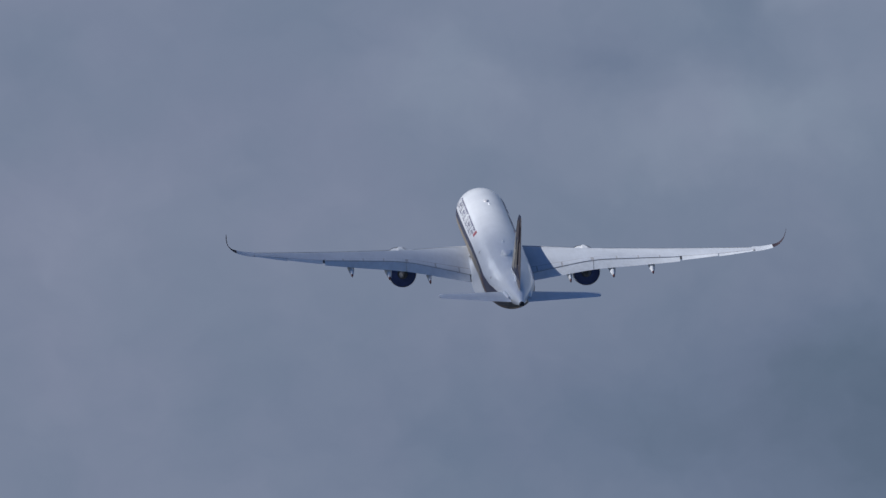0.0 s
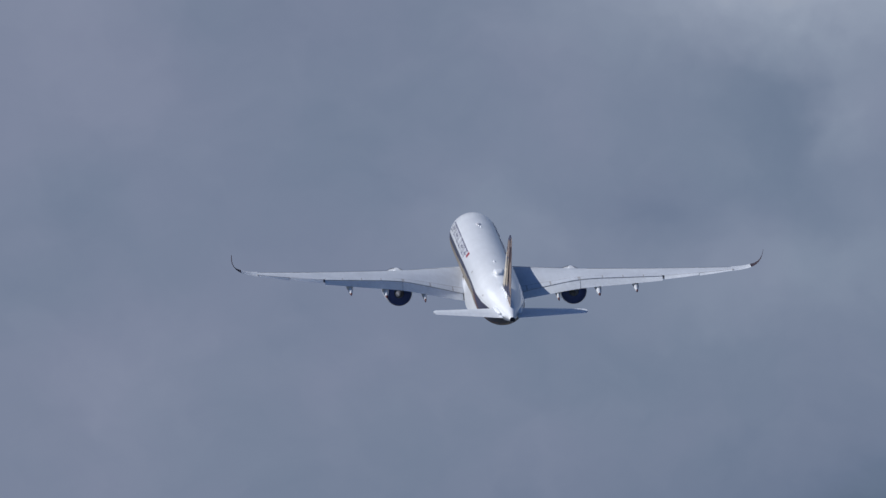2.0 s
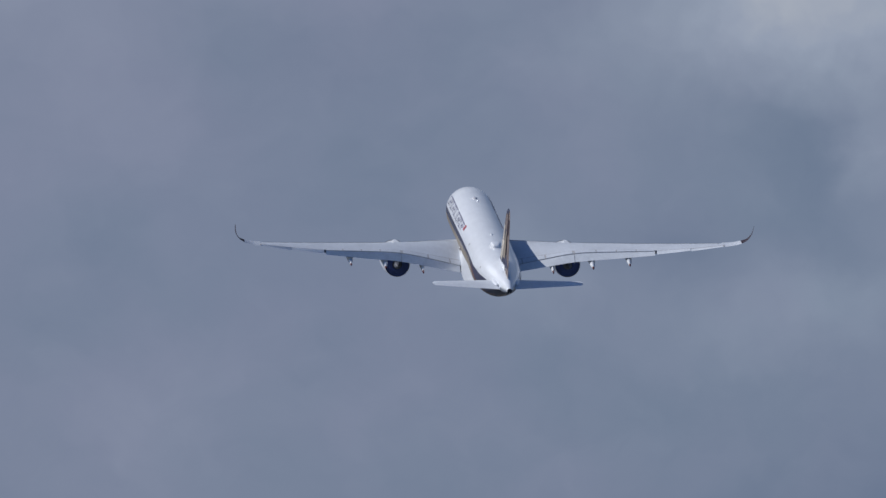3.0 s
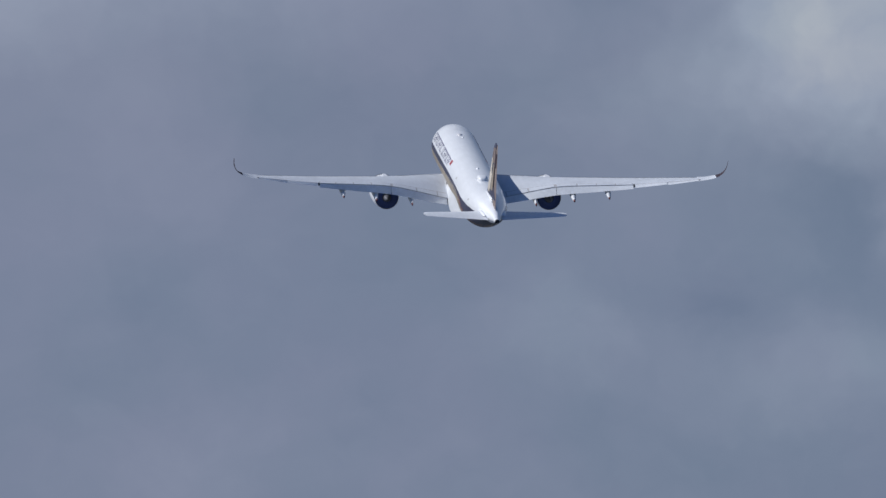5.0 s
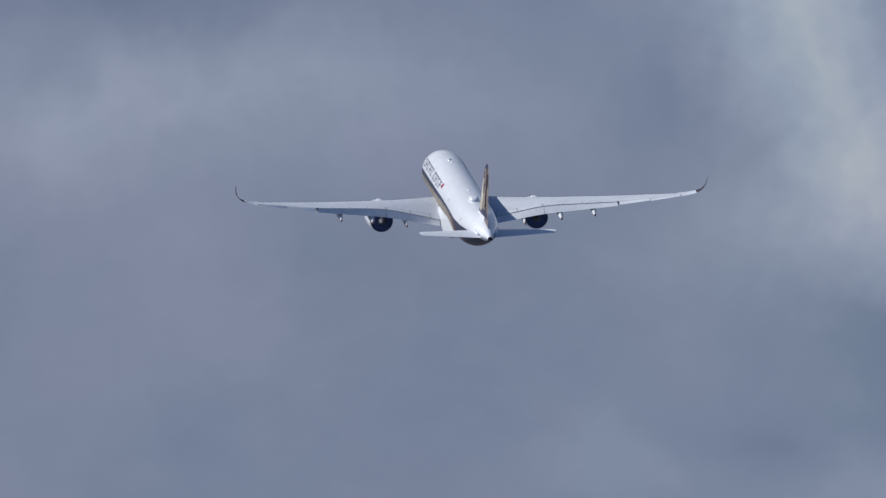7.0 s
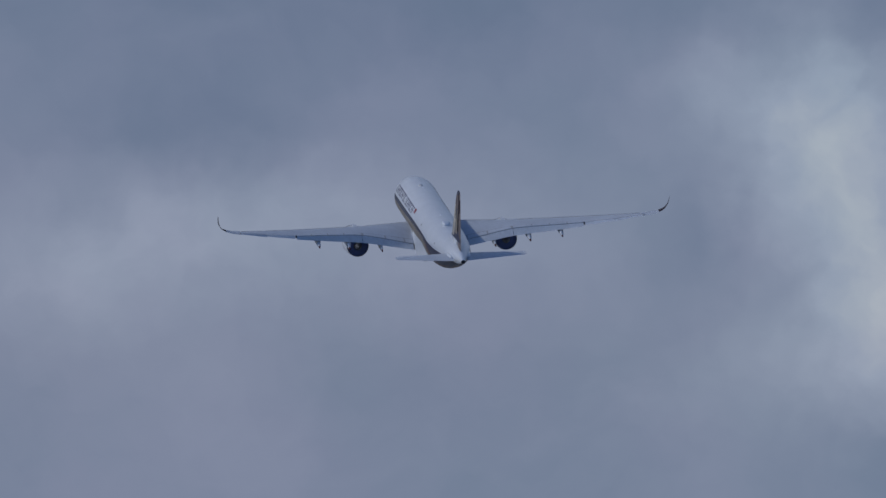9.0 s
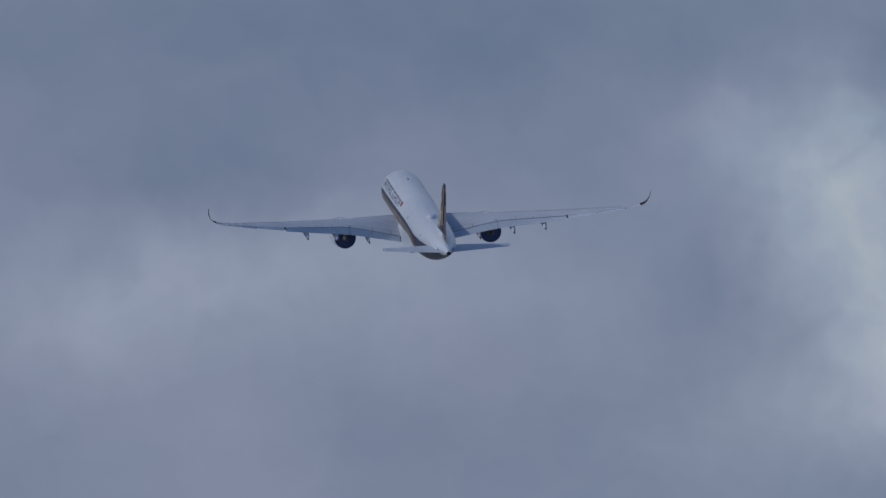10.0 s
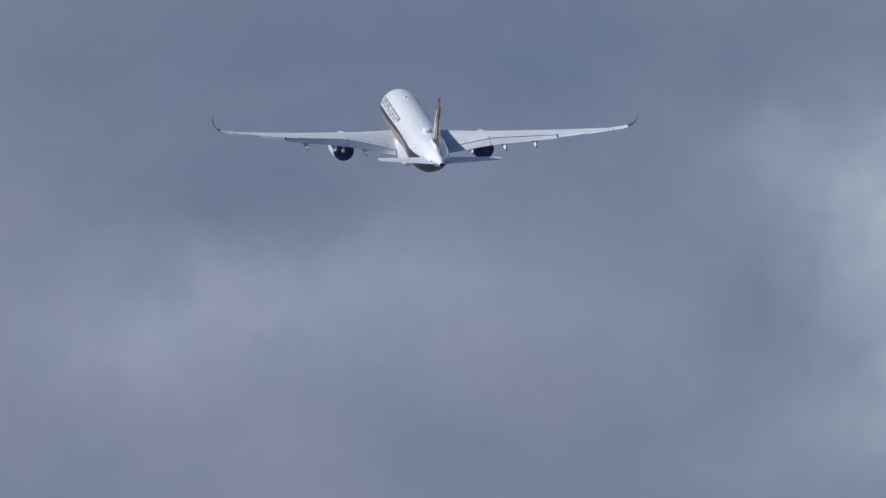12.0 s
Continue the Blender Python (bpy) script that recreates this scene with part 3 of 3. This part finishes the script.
def slab(stations, cs, n=20):
    """A tail surface: rows of (x, z, leading edge, chord, thickness ratio, thickness axis)."""
    table = [(i, *s) for i, s in enumerate(stations)]
    rows = []
    for q in steps(0, len(stations) - 1, n):
        x, z, le, ch, th, ax, az = line_table(table, q) if q > 0 else table[0][1:]
        row = []
        for c, u in [(c, 1) for c in reversed(cs)] + [(c, -1) for c in cs[1:]]:
            t = u * section(c) * th * ch
            row.append((x + ax * t, S0 - le - ch * c, z + az * t))
        rows.append(row)
    return rows


FRONT = [0, 0.006, 0.02, 0.05, 0.1, 0.2, 0.33, 0.5, 0.62, 0.70]
REAR = [0.705, 0.8, 0.9, 1.0]


def build_tail(plane):
    fin_st = [(0, 2.2, 52.6, 11.6, 0.05, 1, 0), (0, 3.0, 54.2, 10.0, 0.075, 1, 0), (0, 3.8, 55.8, 8.6, 0.09, 1, 0), (0, 7.2, 58.9, 5.9, 0.095, 1, 0), (0, 10.3, 61.7, 3.5, 0.095, 1, 0), (0, 10.82, 62.7, 2.6, 0.06, 1, 0)]
    v, f = grid(slab(fin_st, FRONT, 24)[7:], closed=True, caps=True)
    fin = part("fin", mesh_from("fin", v, f, NAVY), plane, "navy tail fin with gold emblem shape")
    v, f = grid(slab(fin_st, FRONT, 24)[:8], closed=True, caps=True)
    part("fin_root", mesh_from("fin_root", v, f, WHITE), fin, "white fin root fillet")
    rows = slab(fin_st, REAR, 24)
    v, f = grid(rows, closed=True, caps=True)
    part("rudder", mesh_from("rudder", v, f, BRONZE), fin, "bronze painted rudder")
    # gold emblem as plain swept shapes
    for side in (1, -1):
        for z0, z1, c0, c1, d0, d1, tone in ((3.75, 6.5, 0.04, 0.42, 0.03, 0.50, EMBLEM_GOLD), (4.3, 8.0, 0.48, 0.69, 0.56, 0.69, GOLD), (6.55, 8.6, 0.03, 0.46, 0.03, 0.34, EMBLEM_GOLD),
                                             (3.3, 4.9, 0.72, 0.985, 0.72, 0.78, NAVY), (8.1, 10.3, 0.40, 0.69, 0.30, 0.69, BRONZE), (8.65, 10.0, 0.03, 0.30, 0.03, 0.22, BRONZE),
                                             (7.7, 9.7, 0.72, 0.90, 0.72, 0.97, WINGLET)):
            rws = []
            for u in steps(0, 1, 10):
                z = z0 + (z1 - z0) * u
                table = [(s[1], s[2], s[3], s[4]) for s in fin_st]
                le, ch, th = line_table(table, z)
                a, b = c0 + (d0 - c0) * u, c1 + (d1 - c1) * u
                rws.append([(side * (section(c) * th * ch + 0.015), S0 - le - ch * c, z) for c in steps(a, b, 6)])
            v, f = grid(rws)
            part("gold_emblem", mesh_from("gold_emblem", v, f, tone), fin, "gold painted shape")
    for side in (1, -1):
        st = [(0.6, 0.85, 58.2, 6.0, 0.10, 0, 1), (1.3, 0.95, 58.9, 5.5, 0.10, 0, 1), (9.0, 1.62, 62.9, 2.4, 0.09, 0, 1), (9.3, 1.66, 63.5, 1.7, 0.06, 0, 1)]
        v, f = grid(slab(st, FRONT, 24), closed=True, caps=True)
        tp = part("tailplane", mesh_from("tailplane", mirrored(v, side), f, TAIL_GREY), plane, "pale grey tailplane")
        v, f = grid(slab(st, REAR, 24)[4:22], closed=True, caps=True)
        part("elevator", mesh_from("elevator", mirrored(v, side), f, TAIL_GREY), tp)
        v, f = box_lump(61.0, 1.2, 1.2, 4.2, 0.5, 0.4, 14, 0.8)
        part("root_fairing", mesh_from("root_fairing", mirrored(v, side), f, WHITE), tp)


def build_airliner():
    plane = new("airliner")
    tagged(plane, "white twin-engined airliner with navy and gold stripes climbing away", "airplane")
    build_fuselage(plane)
    for side in (1, -1):
        build_wing(plane, side)
        build_engine(plane, side)
    build_tail(plane)
    return plane


THIN_CLOUD = cloud_body_material("thin_cloud", 0.30, 0.50)
VEIL = cloud_body_material("cloud_veil", 0.05, 0.10)
build_setting()
build_cloud(2872, 3082, 3, 50, THIN_CLOUD)
build_cloud(3178, 3332, 5, 0, VEIL)
build_cloud(3640, 3902, 8, 50, THIN_CLOUD)
airliner = build_airliner()


def motions():
    walk(airliner, [
        (0.0, pose(0.00, 3038.94, 240.87, 15.847, -0.994, 4.468)),
        (0.5, pose(-1.65, 3078.57, 247.89, 15.923, -1.370, 4.315)),
        (1.0, pose(-3.35, 3118.13, 254.98, 15.957, -1.477, 4.279)),
        (1.5, pose(-5.08, 3157.64, 262.12, 15.778, -1.401, 4.507)),
        (2.0, pose(-6.86, 3197.08, 269.32, 15.777, -1.054, 4.601)),
        (2.5, pose(-8.69, 3236.47, 276.58, 15.882, -0.779, 4.958)),
        (3.0, pose(-10.55, 3275.80, 283.89, 15.862, -0.270, 5.147)),
        (3.5, pose(-12.46, 3315.07, 291.25, 15.844, 0.019, 5.307)),
        (5.5, pose(-20.50, 3471.55, 321.19, 15.889, -0.422, 6.057)),
        (6.0, pose(-22.61, 3510.53, 328.79, 15.891, -0.754, 6.137)),
        (6.5, pose(-24.77, 3549.44, 336.43, 15.579, -1.257, 6.309)),
        (7.0, pose(-26.97, 3588.30, 344.12, 15.561, -1.825, 6.352)),
        (9.0, pose(-36.17, 3743.15, 375.24, 15.929, -3.293, 6.586)),
        (9.5, pose(-38.57, 3781.71, 383.11, 15.892, -3.223, 6.623)),
        (10.0, pose(-41.01, 3820.22, 391.01, 15.930, -3.093, 6.691)),
        (10.5, pose(-43.50, 3858.67, 398.94, 15.852, -3.035, 6.572)),
        (11.0, pose(-46.02, 3897.06, 406.90, 15.695, -2.761, 6.607)),
        (11.5, pose(-48.59, 3935.40, 414.88, 15.520, -2.101, 6.774)),
        (12.0, pose(-51.20, 3973.67, 422.90, 15.523, -1.319, 6.782)),
    ])


motions()
